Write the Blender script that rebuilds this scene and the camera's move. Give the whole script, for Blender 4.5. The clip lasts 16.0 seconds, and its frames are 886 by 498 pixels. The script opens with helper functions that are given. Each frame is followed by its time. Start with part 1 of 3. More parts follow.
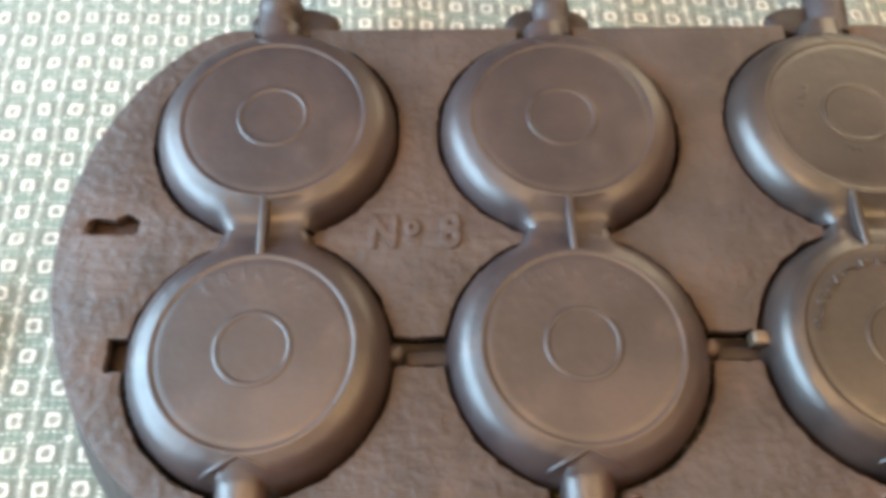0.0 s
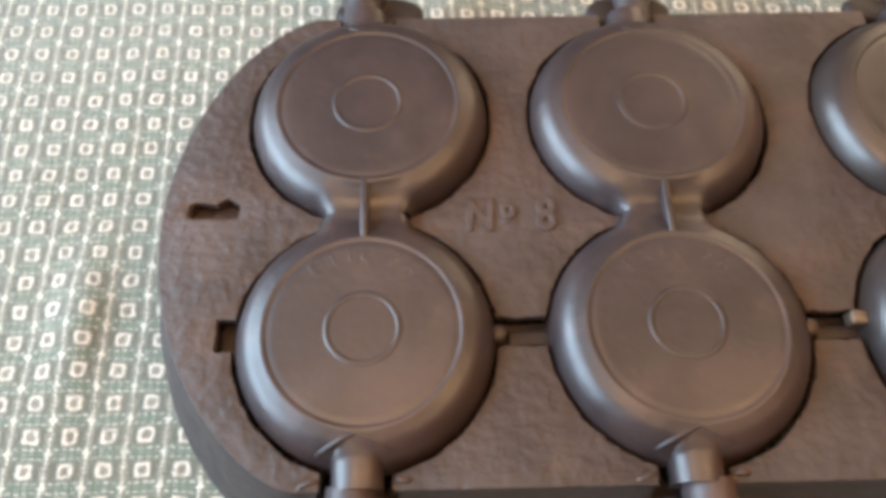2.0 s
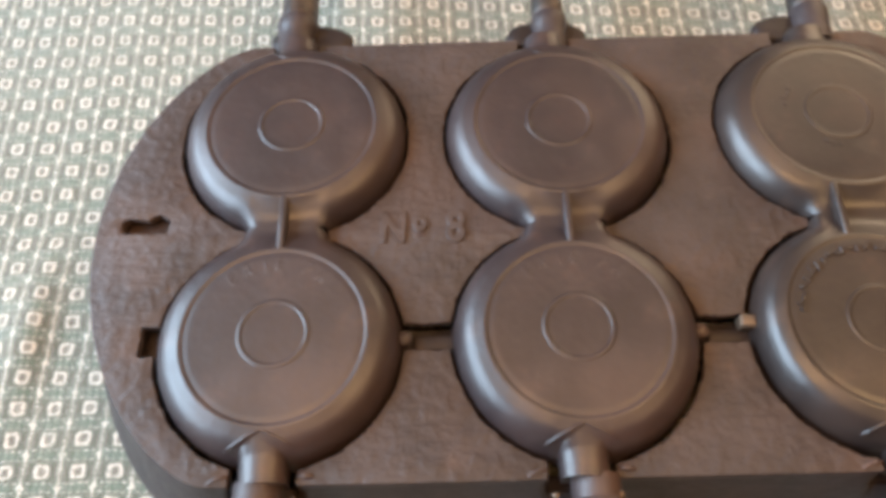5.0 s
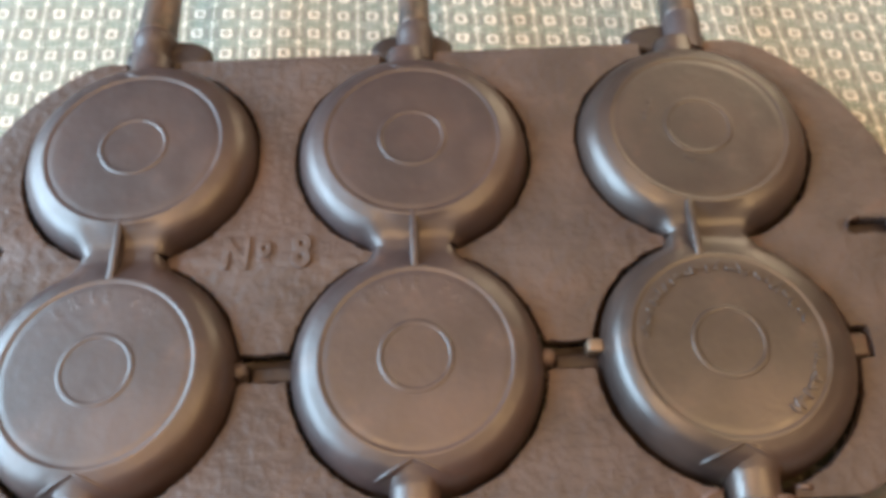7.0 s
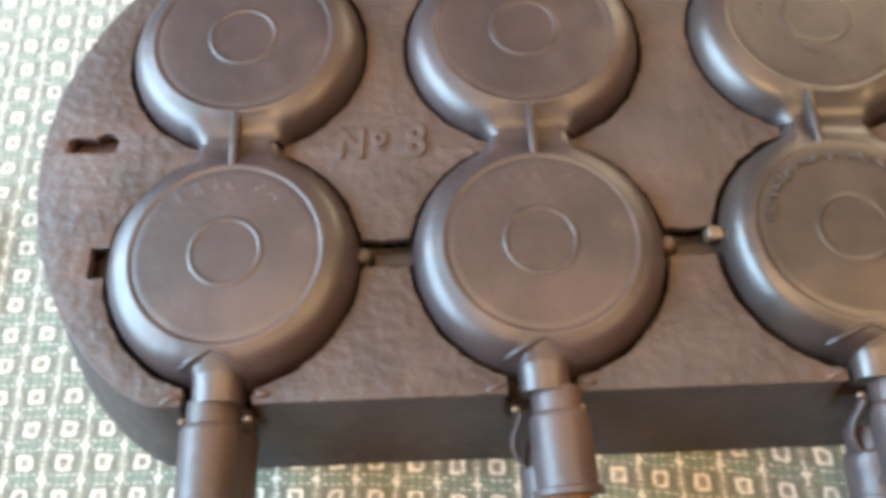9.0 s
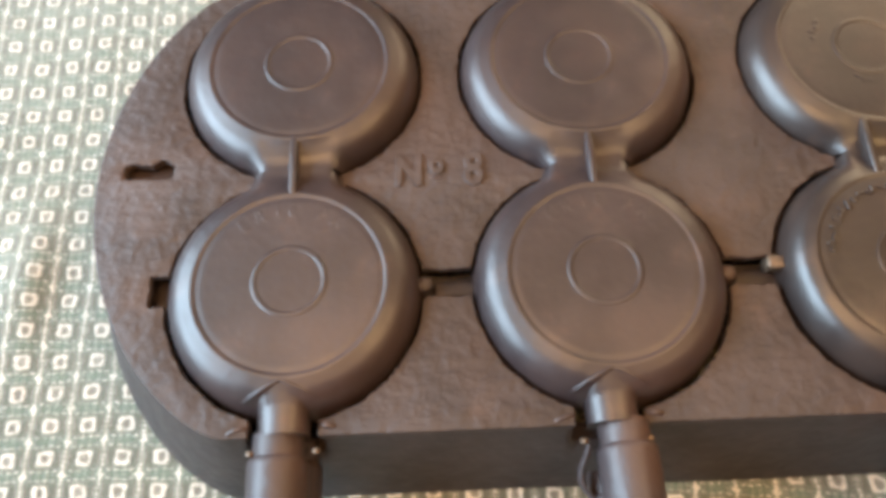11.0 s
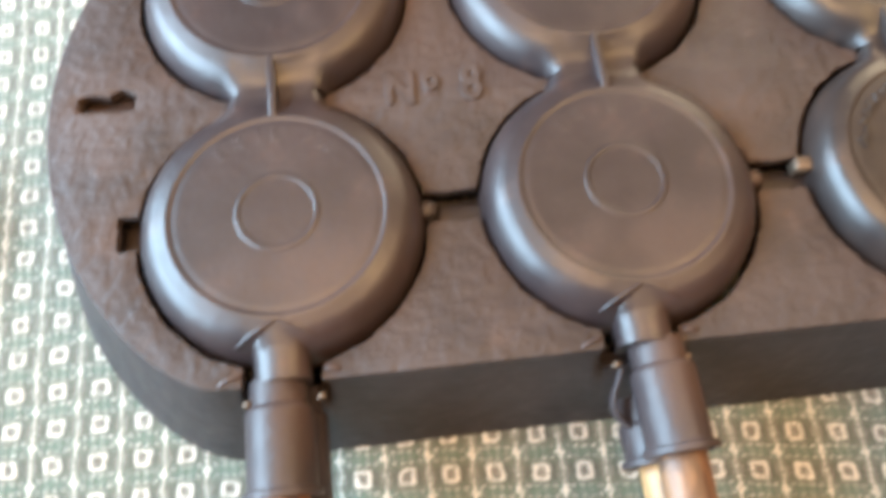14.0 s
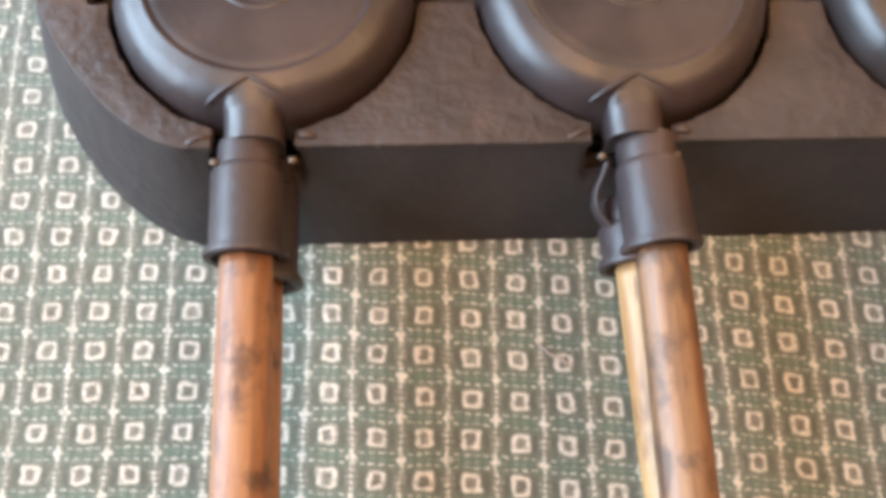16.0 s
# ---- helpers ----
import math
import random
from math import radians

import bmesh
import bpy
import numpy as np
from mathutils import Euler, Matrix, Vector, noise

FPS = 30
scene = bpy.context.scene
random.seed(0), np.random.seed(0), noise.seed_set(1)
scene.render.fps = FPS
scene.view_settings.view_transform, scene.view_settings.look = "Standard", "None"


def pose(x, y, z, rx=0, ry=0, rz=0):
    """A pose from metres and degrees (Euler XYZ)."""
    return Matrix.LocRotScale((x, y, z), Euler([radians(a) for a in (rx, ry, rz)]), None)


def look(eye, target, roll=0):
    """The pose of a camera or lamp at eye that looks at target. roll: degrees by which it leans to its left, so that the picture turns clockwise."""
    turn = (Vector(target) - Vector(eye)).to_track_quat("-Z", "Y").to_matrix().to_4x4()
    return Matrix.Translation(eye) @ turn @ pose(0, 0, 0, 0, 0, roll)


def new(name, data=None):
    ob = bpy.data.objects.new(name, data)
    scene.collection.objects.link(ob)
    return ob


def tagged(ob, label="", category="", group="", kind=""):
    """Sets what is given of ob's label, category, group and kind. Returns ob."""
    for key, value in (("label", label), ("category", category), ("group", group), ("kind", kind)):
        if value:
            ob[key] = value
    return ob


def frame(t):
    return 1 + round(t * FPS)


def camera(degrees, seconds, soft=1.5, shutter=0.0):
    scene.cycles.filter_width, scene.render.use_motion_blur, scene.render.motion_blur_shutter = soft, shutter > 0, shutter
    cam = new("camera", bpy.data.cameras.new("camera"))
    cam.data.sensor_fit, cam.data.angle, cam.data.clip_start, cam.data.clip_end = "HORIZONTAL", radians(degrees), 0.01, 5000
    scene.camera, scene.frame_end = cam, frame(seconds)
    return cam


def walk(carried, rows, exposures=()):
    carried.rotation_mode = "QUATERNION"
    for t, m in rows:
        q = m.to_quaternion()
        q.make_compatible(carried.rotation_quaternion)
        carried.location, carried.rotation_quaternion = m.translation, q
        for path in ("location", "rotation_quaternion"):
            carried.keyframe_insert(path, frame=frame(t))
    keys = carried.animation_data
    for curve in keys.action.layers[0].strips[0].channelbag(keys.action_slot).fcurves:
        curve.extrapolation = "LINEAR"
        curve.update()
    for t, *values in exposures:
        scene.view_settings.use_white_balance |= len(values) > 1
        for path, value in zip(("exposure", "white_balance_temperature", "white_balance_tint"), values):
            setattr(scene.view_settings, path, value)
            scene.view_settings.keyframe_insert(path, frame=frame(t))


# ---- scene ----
FIELD = 60.77
# seconds, eye (x, y, z), yaw, pitch, roll
PATH = [
    (0.0, -0.0658, -0.1468, 0.3753, -2.66, -64.24, 1.49),
    (0.2, -0.0760, -0.1461, 0.3783, -2.06, -64.41, 1.18),
    (0.5, -0.0794, -0.1477, 0.3790, -1.56, -64.16, 0.44),
    (0.7, -0.0834, -0.1482, 0.3786, -1.92, -64.54, 0.50),
    (1.0, -0.0903, -0.1520, 0.3777, -1.93, -64.55, 0.37),
    (1.2, -0.0956, -0.1521, 0.3772, -1.95, -64.87, 0.35),
    (1.5, -0.1020, -0.1540, 0.3774, -1.35, -64.58, 0.06),
    (1.7, -0.1060, -0.1545, 0.3784, -1.68, -64.58, 0.24),
    (2.0, -0.1085, -0.1550, 0.3768, -1.51, -64.35, 0.24),
    (2.2, -0.1100, -0.1542, 0.3785, -1.85, -64.44, 0.44),
    (2.5, -0.1098, -0.1552, 0.3788, -1.95, -64.01, 0.39),
    (2.7, -0.1095, -0.1546, 0.3808, -2.18, -64.32, 0.54),
    (3.0, -0.1092, -0.1614, 0.3849, -2.30, -63.80, 0.43),
    (3.2, -0.1055, -0.1677, 0.3877, -3.04, -63.44, 0.83),
    (3.5, -0.0859, -0.1738, 0.3906, -3.72, -63.16, 1.06),
    (3.7, -0.0775, -0.1737, 0.3906, -4.12, -62.90, 1.32),
    (5.8, -0.0416, -0.1689, 0.3931, 3.49, -62.24, -4.28),
    (6.0, -0.0340, -0.1673, 0.3923, 3.17, -62.33, -4.19),
    (6.2, -0.0259, -0.1660, 0.3910, 2.52, -62.50, -3.86),
    (6.5, -0.0063, -0.1620, 0.3881, 1.26, -62.49, -3.24),
    (6.7, 0.0025, -0.1618, 0.3875, 0.05, -62.14, -2.34),
    (7.0, 0.0089, -0.1563, 0.3851, -1.68, -62.59, -1.08),
    (7.2, 0.0091, -0.1581, 0.3832, -1.65, -62.25, -1.18),
    (7.5, -0.0012, -0.1556, 0.3867, -1.37, -62.72, -1.57),
    (7.7, -0.0042, -0.1589, 0.3833, -1.08, -62.29, -1.64),
    (8.0, -0.0072, -0.1625, 0.3857, -0.69, -62.90, -1.88),
    (8.2, -0.0101, -0.1705, 0.3843, 0.02, -63.14, -2.29),
    (8.5, -0.0195, -0.1810, 0.3772, 1.07, -64.54, -3.13),
    (8.7, -0.0252, -0.1860, 0.3725, 0.85, -65.30, -2.95),
    (9.0, -0.0426, -0.1800, 0.3755, 0.53, -66.58, -2.79),
    (9.2, -0.0533, -0.1791, 0.3771, 2.35, -65.71, -4.01),
    (11.3, -0.0750, -0.1645, 0.3801, -3.04, -66.28, 0.66),
    (11.5, -0.0750, -0.1606, 0.3779, -4.01, -67.01, 1.54),
    (11.7, -0.0742, -0.1581, 0.3783, -4.38, -66.78, 0.98),
    (12.0, -0.0834, -0.1605, 0.3770, -3.81, -66.70, 0.47),
    (12.2, -0.0802, -0.1585, 0.3797, -4.09, -66.62, 0.47),
    (12.5, -0.0744, -0.1560, 0.3774, -5.31, -66.03, 0.76),
    (12.7, -0.0751, -0.1566, 0.3724, -6.62, -66.19, 1.40),
    (13.0, -0.0694, -0.1497, 0.3680, -9.14, -67.14, 2.86),
    (13.2, -0.0708, -0.1493, 0.3737, -9.25, -66.80, 2.44),
    (13.5, -0.0682, -0.1513, 0.3733, -9.68, -66.05, 2.44),
    (14.0, -0.0943, -0.1754, 0.3415, -9.13, -68.02, 2.84),
    (14.5, -0.1033, -0.1924, 0.3242, -5.67, -70.54, 2.19),
    (14.7, -0.1003, -0.1969, 0.3226, -6.72, -71.21, 3.35),
    (15.0, -0.0954, -0.2042, 0.3185, -7.90, -71.34, 4.62),
    (15.2, -0.0966, -0.2097, 0.3199, -8.19, -71.12, 5.40),
    (15.5, -0.0929, -0.2177, 0.3158, -8.91, -71.62, 6.31),
    (15.7, -0.0937, -0.2210, 0.3130, -9.67, -72.18, 7.27),
    (16.0, -0.0903, -0.2287, 0.3093, -10.79, -72.40, 8.94),
]
# seconds, stops, kelvin, tint: the film's own brightening, darkening and drift of colour
EXPOSURES = [
    (0.0, 0.27, 6850, 6), (0.5, -0.23, 7100, 11), (1.0, -0.11, 7200, 11), (2.0, -0.09, 7250, 14), (3.0, -0.06, 7300, 16), (3.5, -0.09, 7200, 16), (6.0, -0.03, 7450, 15), (6.5, 0.13, 7350, 13),
    (7.5, 0.23, 6900, 8), (8.0, 0.21, 6800, 6), (8.5, 0.50, 6700, 5), (8.7, 0.62, 6800, 6), (9.0, 0.45, 6900, 9), (11.5, 0.12, 7500, 13), (12.5, 0.08, 7500, 13), (13.0, 0.31, 7500, 12), (14.0, 0.41, 6850, 9),
    (14.5, -0.07, 7350, 11), (15.5, -0.05, 7200, 16), (16.0, -0.03, 7250, 16),
]
cam = camera(FIELD, 16.0, soft=4.6, shutter=0.5)
walk(cam, [(t, pose(x, y, z, 90 + pitch, 0, yaw) @ pose(0, 0, 0, 0, 0, roll)) for t, x, y, z, yaw, pitch, roll in PATH], EXPOSURES)

# ---- world and large lights ----
world = bpy.data.worlds.new("world")
scene.world = world
world.use_nodes = True
sky = world.node_tree.nodes.new("ShaderNodeTexSky")
sky.sky_type, sky.sun_disc = "NISHITA", False
sky.sun_elevation, sky.sun_rotation = radians(38), radians(60)
world.node_tree.links.new(sky.outputs[0], world.node_tree.nodes["Background"].inputs[0])
world.node_tree.nodes["Background"].inputs[1].default_value = 0.10


def area(name, place, aim, width, height, watts, colour):
    data = bpy.data.lights.new(name, "AREA")
    data.shape, data.size, data.size_y, data.energy, data.color = "RECTANGLE", width, height, watts, colour
    ob = new(name, data)
    ob.matrix_world = look(place, aim)
    return ob


# daylight in the two window openings
area("daylight", (-1.34, 0.00, 0.82), (0.0, 0.00, 0.82), 1.50, 1.10, 116, (0.49, 0.74, 1.0))
area("north_daylight", (0.93, 1.13, 0.66), (0.93, 0.0, 0.66), 0.90, 0.60, 12.0, (1.0, 0.81, 0.54))
# the two warm lamps under the ceiling that glint in the pans
area("overhead_warm_light", (-0.30, -0.36, 1.70), (-0.30, -0.36, 0.0), 0.30, 0.30, 14, (1.0, 0.58, 0.24))
area("overhead_warm_light", (-0.20, 0.40, 1.70), (-0.20, 0.40, 0.0), 0.26, 0.26, 4.0, (1.0, 0.56, 0.24))
# unseen warm fill, added to brighten the cloth and plate towards +x
area("overhead_warm_light", (0.95, -0.20, 1.70), (0.95, -0.20, 0.0), 0.80, 0.80, 19, (1.0, 0.67, 0.33))

# ---- materials ----
class Nodes:
    """A small wrapper that builds a node material."""

    def __init__(self, name):
        self.mat = bpy.data.materials.new(name)
        self.mat.use_nodes = True
        self.tree = self.mat.node_tree
        self.bsdf = self.tree.nodes["Principled BSDF"]

    def add(self, kind, **inputs):
        node = self.tree.nodes.new(kind)
        for key, value in inputs.items():
            self.put(node.inputs[key.replace("_", " ")], value)
        return node

    def put(self, socket, value):
        if isinstance(value, bpy.types.NodeSocket):
            self.tree.links.new(value, socket)
        else:
            socket.default_value = value

    def math(self, op, a, b=0.0, c=0.0):
        node = self.tree.nodes.new("ShaderNodeMath")
        node.operation = op
        for n, value in enumerate((a, b, c)):
            self.put(node.inputs[n], value)
        return node.outputs[0]

    def mix(self, fac, a, b):
        node = self.tree.nodes.new("ShaderNodeMix")
        node.data_type = "RGBA"
        self.put(node.inputs[0], fac)
        self.put(node.inputs[6], a)
        self.put(node.inputs[7], b)
        return node.outputs[2]

    def ramp(self, fac, low, high):
        node = self.tree.nodes.new("ShaderNodeMapRange")
        node.interpolation_type = "SMOOTHSTEP"
        self.put(node.inputs[0], fac)
        node.inputs[1].default_value, node.inputs[2].default_value = low, high
        return node.outputs[0]

    def coords(self, kind="Object"):
        return self.tree.nodes.new("ShaderNodeTexCoord").outputs[kind]

    def noise(self, where, scale, detail=4.0, rough=0.55):
        return self.add("ShaderNodeTexNoise", Vector=where, Scale=scale, Detail=detail, Roughness=rough).outputs["Fac"]

    def bump(self, height, distance, strength=1.0, normal=None):
        node = self.add("ShaderNodeBump", Height=height, Distance=distance, Strength=strength)
        if normal is not None:
            self.put(node.inputs["Normal"], normal)
        return node.outputs[0]

    def done(self, colour, rough, normal=None, metal=0.0, spec=0.5):
        self.put(self.bsdf.inputs["Base Color"], colour)
        self.put(self.bsdf.inputs["Roughness"], rough)
        self.put(self.bsdf.inputs["Metallic"], metal)
        self.put(self.bsdf.inputs["Specular IOR Level"], spec)
        if normal is not None:
            self.put(self.bsdf.inputs["Normal"], normal)
        return self.mat


def rgb(r, g, b):
    return (r, g, b, 1.0)


def iron(name, dark, light, rust, rough, grain, depth, pits, pit_depth, spec=0.5, metal=0.0):
    """Seasoned cast iron: brown-black, with rust film, grain and casting pits."""
    n = Nodes(name)
    where = n.coords()
    blotch, fine = n.noise(where, 28.0, 5.0), n.noise(where, 420.0, 3.0)
    film = n.ramp(n.noise(where, 55.0, 6.0, 0.65), 0.56, 0.74)
    colour = n.mix(n.ramp(blotch, 0.3, 0.7), dark, light)
    colour = n.mix(n.math("MULTIPLY", film, 0.55), colour, rust)
    colour = n.mix(n.math("MULTIPLY", n.ramp(n.noise(where, 11.0, 3.0), 0.48, 0.66), 0.45), colour, rust)
    colour = n.mix(n.math("MULTIPLY", n.ramp(fine, 0.45, 0.75), 0.3), colour, light)
    shine = n.math("ADD", rough, n.math("MULTIPLY", n.math("SUBTRACT", n.noise(where, 90.0, 4.0), 0.5), 0.28))
    lumps = n.noise(where, pits, 2.0, 0.4)
    normal = n.bump(n.noise(where, grain, 5.0, 0.6), depth)
    normal = n.bump(n.ramp(lumps, 0.35, 0.7), pit_depth, 1.0, normal)
    return n.done(colour, shine, normal, metal, spec)


IRON_PAN = iron("seasoned_iron", rgb(0.0215, 0.0138, 0.0145), rgb(0.0362, 0.0236, 0.0240), rgb(0.0690, 0.0392, 0.0315), 0.42, 260.0, 0.00012, 170.0, 0.00006, 0.62)
IRON_WORN = iron("worn_iron", rgb(0.0190, 0.0130, 0.0120), rgb(0.0330, 0.0226, 0.0198), rgb(0.064, 0.0372, 0.0275), 0.38, 420.0, 0.00013, 180.0, 0.00005, 0.64)
IRON_BASE = iron("rough_cast_iron", rgb(0.0398, 0.0286, 0.0262), rgb(0.0650, 0.0464, 0.0425), rgb(0.0950, 0.0575, 0.0450), 0.55, 320.0, 0.00045, 170.0, 0.00037, 0.32)
IRON_LETTER = iron("cast_lettering", rgb(0.0500, 0.0330, 0.0308), rgb(0.0800, 0.0524, 0.0484), rgb(0.1080, 0.0621, 0.0495), 0.45, 260.0, 0.0002, 300.0, 0.0001, 0.5)
# the plate's iron with the skirt's shaded side put into a darker colour
IRON_SKIRT = iron("shaded_cast_iron", rgb(0.0245, 0.0182, 0.0184), rgb(0.037, 0.0275, 0.0276), rgb(0.046, 0.0305, 0.0265), 0.50, 200.0, 0.0003, 170.0, 0.00015, 0.5)
IRON_SOCKET = iron("brown_iron", rgb(0.0330, 0.0238, 0.0248), rgb(0.0530, 0.0378, 0.0380), rgb(0.0980, 0.0520, 0.0385), 0.47, 240.0, 0.0002, 220.0, 0.0001, 0.45)
# brown iron darkened for the shade in troughs and slots; the ears share it
IRON_DARKENED = iron("darkened_brown_iron", rgb(0.016, 0.0105, 0.010), rgb(0.027, 0.0175, 0.016), rgb(0.050, 0.027, 0.020), 0.55, 240.0, 0.0003, 200.0, 0.0002, 0.35)


def brass():
    n = Nodes("worn_bright_metal")
    where = n.coords()
    colour = n.mix(n.noise(where, 300.0), rgb(0.095, 0.067, 0.048), rgb(0.19, 0.135, 0.10))
    return n.done(colour, 0.45, n.bump(n.noise(where, 500.0), 0.0002), 0.5)


BRIGHT = brass()


def wood(name, pale, mid, dark, burnt, streak=0.6):
    n = Nodes(name)
    where = n.coords()
    long = n.add("ShaderNodeMapping", Vector=where, Scale=(1.0, 0.07, 1.0)).outputs[0]
    grain = n.add("ShaderNodeTexNoise", Vector=long, Scale=520.0, Detail=5.0, Roughness=0.6, Distortion=0.6).outputs["Fac"]
    broad = n.add("ShaderNodeTexNoise", Vector=long, Scale=150.0, Detail=3.0, Roughness=0.5, Distortion=0.9).outputs["Fac"]
    patch = n.noise(where, 75.0, 4.0)
    colour = n.mix(n.ramp(broad, 0.32, 0.68), pale, mid)
    colour = n.mix(n.math("MULTIPLY", n.ramp(grain, 0.52, 0.72), streak), colour, dark)
    colour = n.mix(n.math("MULTIPLY", n.ramp(patch, 0.49, 0.70), burnt), colour, dark)
    stretch = n.add("ShaderNodeMapping", Vector=where, Scale=(1.0, 0.4, 1.0)).outputs[0]
    knot = n.ramp(n.noise(stretch, 80.0, 2.0), 0.57, 0.66)
    colour = n.mix(n.math("MULTIPLY", knot, 0.7), colour, dark)
    rubbed = n.ramp(n.noise(stretch, 130.0, 3.0), 0.58, 0.72)
    colour = n.mix(n.math("MULTIPLY", rubbed, 0.35), colour, pale)
    return n.done(colour, n.math("ADD", 0.40, n.math("MULTIPLY", patch, 0.18)), n.bump(grain, 0.0003), 0.0, 0.6)


WOOD_ORANGE = wood("orange_wood", rgb(0.345, 0.160, 0.080), rgb(0.215, 0.086, 0.038), rgb(0.075, 0.033, 0.020), 0.85, 0.5)
WOOD_BROWN = wood("brown_wood", rgb(0.275, 0.140, 0.070), rgb(0.165, 0.075, 0.034), rgb(0.058, 0.028, 0.017), 0.85)
WOOD_PALE = wood("pale_split_wood", rgb(0.44, 0.250, 0.105), rgb(0.315, 0.152, 0.058), rgb(0.15, 0.062, 0.025), 0.6)
WOOD_BURNT = wood("burnt_wood", rgb(0.085, 0.050, 0.034), rgb(0.045, 0.030, 0.024), rgb(0.016, 0.013, 0.012), 0.9)


def woven():
    """Jacquard cloth: cream squares and dotted stripes on grey-green. One pattern repeat is one unit of the map."""
    n = Nodes("woven_cloth")
    sep = n.add("ShaderNodeSeparateXYZ", Vector=n.coords("UV"))
    where = n.coords()
    wob = n.math("MULTIPLY", n.math("SUBTRACT", n.noise(where, 240.0, 3.0), 0.5), 0.17)
    wob2 = n.math("MULTIPLY", n.math("SUBTRACT", n.noise(n.add("ShaderNodeMapping", Vector=where, Location=(3.1, 1.7, 0.0)).outputs[0], 240.0, 3.0), 0.5), 0.17)
    pull = n.math("MULTIPLY", n.math("SUBTRACT", n.noise(where, 30.0, 2.0), 0.5), 0.17)
    wob, wob2 = n.math("ADD", wob, pull), n.math("SUBTRACT", wob2, pull)
    u, v = n.math("ADD", sep.outputs[0], wob), n.math("ADD", sep.outputs[1], wob2)

    def cell(value, shift):
        return n.math("SUBTRACT", n.math("FRACT", n.math("ADD", value, shift)), 0.5)

    au, av = n.math("ABSOLUTE", cell(u, 0.5)), n.math("ABSOLUTE", cell(v, 0.5))
    bu, bv = n.math("ABSOLUTE", cell(u, 0.0)), n.math("ABSOLUTE", cell(v, 0.0))

    def under(value, edge, soft=0.02):
        return n.math("SUBTRACT", 1.0, n.ramp(value, edge - soft, edge + soft))

    both = lambda a, b: n.math("MULTIPLY", a, b)
    either = lambda a, b: n.math("MAXIMUM", a, b)
    # the cream square with clipped corners and its dark eye
    block = both(both(under(au, 0.196), under(av, 0.222)), under(n.math("ADD", au, av), 0.365, 0.03))
    eye = both(both(under(au, 0.102, 0.03), under(av, 0.142, 0.03)), under(n.math("ADD", au, av), 0.208, 0.03))
    # every square is woven a little differently
    spot = n.add("ShaderNodeCombineXYZ", X=n.math("FLOOR", n.math("ADD", u, 0.5)), Y=n.math("FLOOR", n.math("ADD", v, 0.5)))
    chance = n.add("ShaderNodeTexWhiteNoise", Vector=spot.outputs[0]).outputs["Value"]
    eye = both(eye, n.math("ADD", 0.78, n.math("MULTIPLY", chance, 0.20)))
    block = both(block, n.math("SUBTRACT", 1.0, both(eye, 0.96)))
    # the dotted stripe between columns, the star at its crossings, the dashes between rows
    beat = n.math("ABSOLUTE", cell(n.math("MULTIPLY", v, 7.0), 0.0))
    uneven = n.math("ADD", 0.5, n.math("MULTIPLY", n.ramp(n.noise(where, 170.0, 2.0), 0.38, 0.58), 0.5))
    stripe = both(both(under(bu, 0.042, 0.022), under(beat, 0.32, 0.10)), uneven)
    star = either(both(under(bu, 0.036), under(bv, 0.20, 0.05)), both(under(bu, 0.105, 0.03), under(bv, 0.050)))
    star = either(star, under(n.math("ADD", bu, bv), 0.115, 0.03))
    dash = n.math("ABSOLUTE", cell(n.math("MULTIPLY", u, 5.0), 0.0))
    dashes = both(both(under(bv, 0.026, 0.02), under(dash, 0.24, 0.12)), both(uneven, 0.30))
    twin = both(both(under(n.math("ABSOLUTE", n.math("SUBTRACT", bv, 0.135)), 0.023, 0.02), under(dash, 0.30, 0.10)), both(uneven, 0.92))
    hooks = both(both(under(n.math("ABSOLUTE", n.math("SUBTRACT", bu, 0.10)), 0.02, 0.02), under(av, 0.18, 0.04)), both(under(beat, 0.3, 0.1), 0.30))
    light = either(either(block, stripe), either(star, either(dashes, either(twin, hooks))))
    light = both(light, n.math("ADD", 0.45, n.math("MULTIPLY", n.ramp(n.noise(where, 420.0, 2.0), 0.34, 0.52), 0.55)))
    # green ground with plaid bands
    band = under(n.math("ABSOLUTE", n.math("SUBTRACT", bu, 0.22)), 0.07, 0.05)
    row = under(bv, 0.17, 0.04)
    ground = n.mix(both(row, 0.75), rgb(0.138, 0.148, 0.110), rgb(0.092, 0.142, 0.102))
    ground = n.mix(both(band, 0.55), ground, rgb(0.074, 0.088, 0.064))
    beside = both(under(n.math("ABSOLUTE", n.math("SUBTRACT", bu, 0.175)), 0.075, 0.03), under(av, 0.20, 0.06))
    ground = n.mix(both(n.math("MAXIMUM", both(beside, 0.62), eye), 0.75), ground, rgb(0.078, 0.060, 0.041))
    big = n.noise(where, 9.0, 3.0)
    cream = n.mix(n.noise(where, 60.0, 2.0), rgb(0.77, 0.705, 0.615), rgb(0.64, 0.58, 0.50))
    cream = n.mix(both(both(block, n.ramp(chance, 0.55, 0.95)), 0.22), cream, rgb(0.58, 0.43, 0.33))
    thread = n.math("MULTIPLY", n.math("SINE", n.math("MULTIPLY", u, 220.0)), n.math("SINE", n.math("MULTIPLY", v, 200.0)))
    flecks = n.noise(where, 900.0, 2.0)
    ground = n.mix(both(n.ramp(flecks, 0.5, 0.75), 0.35), ground, rgb(0.20, 0.22, 0.18))
    colour = n.mix(both(light, n.math("ADD", 0.72, n.math("MULTIPLY", flecks, 0.45))), ground, cream)
    colour = n.mix(n.math("MULTIPLY", n.ramp(big, 0.35, 0.7), 0.10), colour, rgb(0.35, 0.34, 0.28))
    normal = n.bump(thread, 0.00018, 0.6)
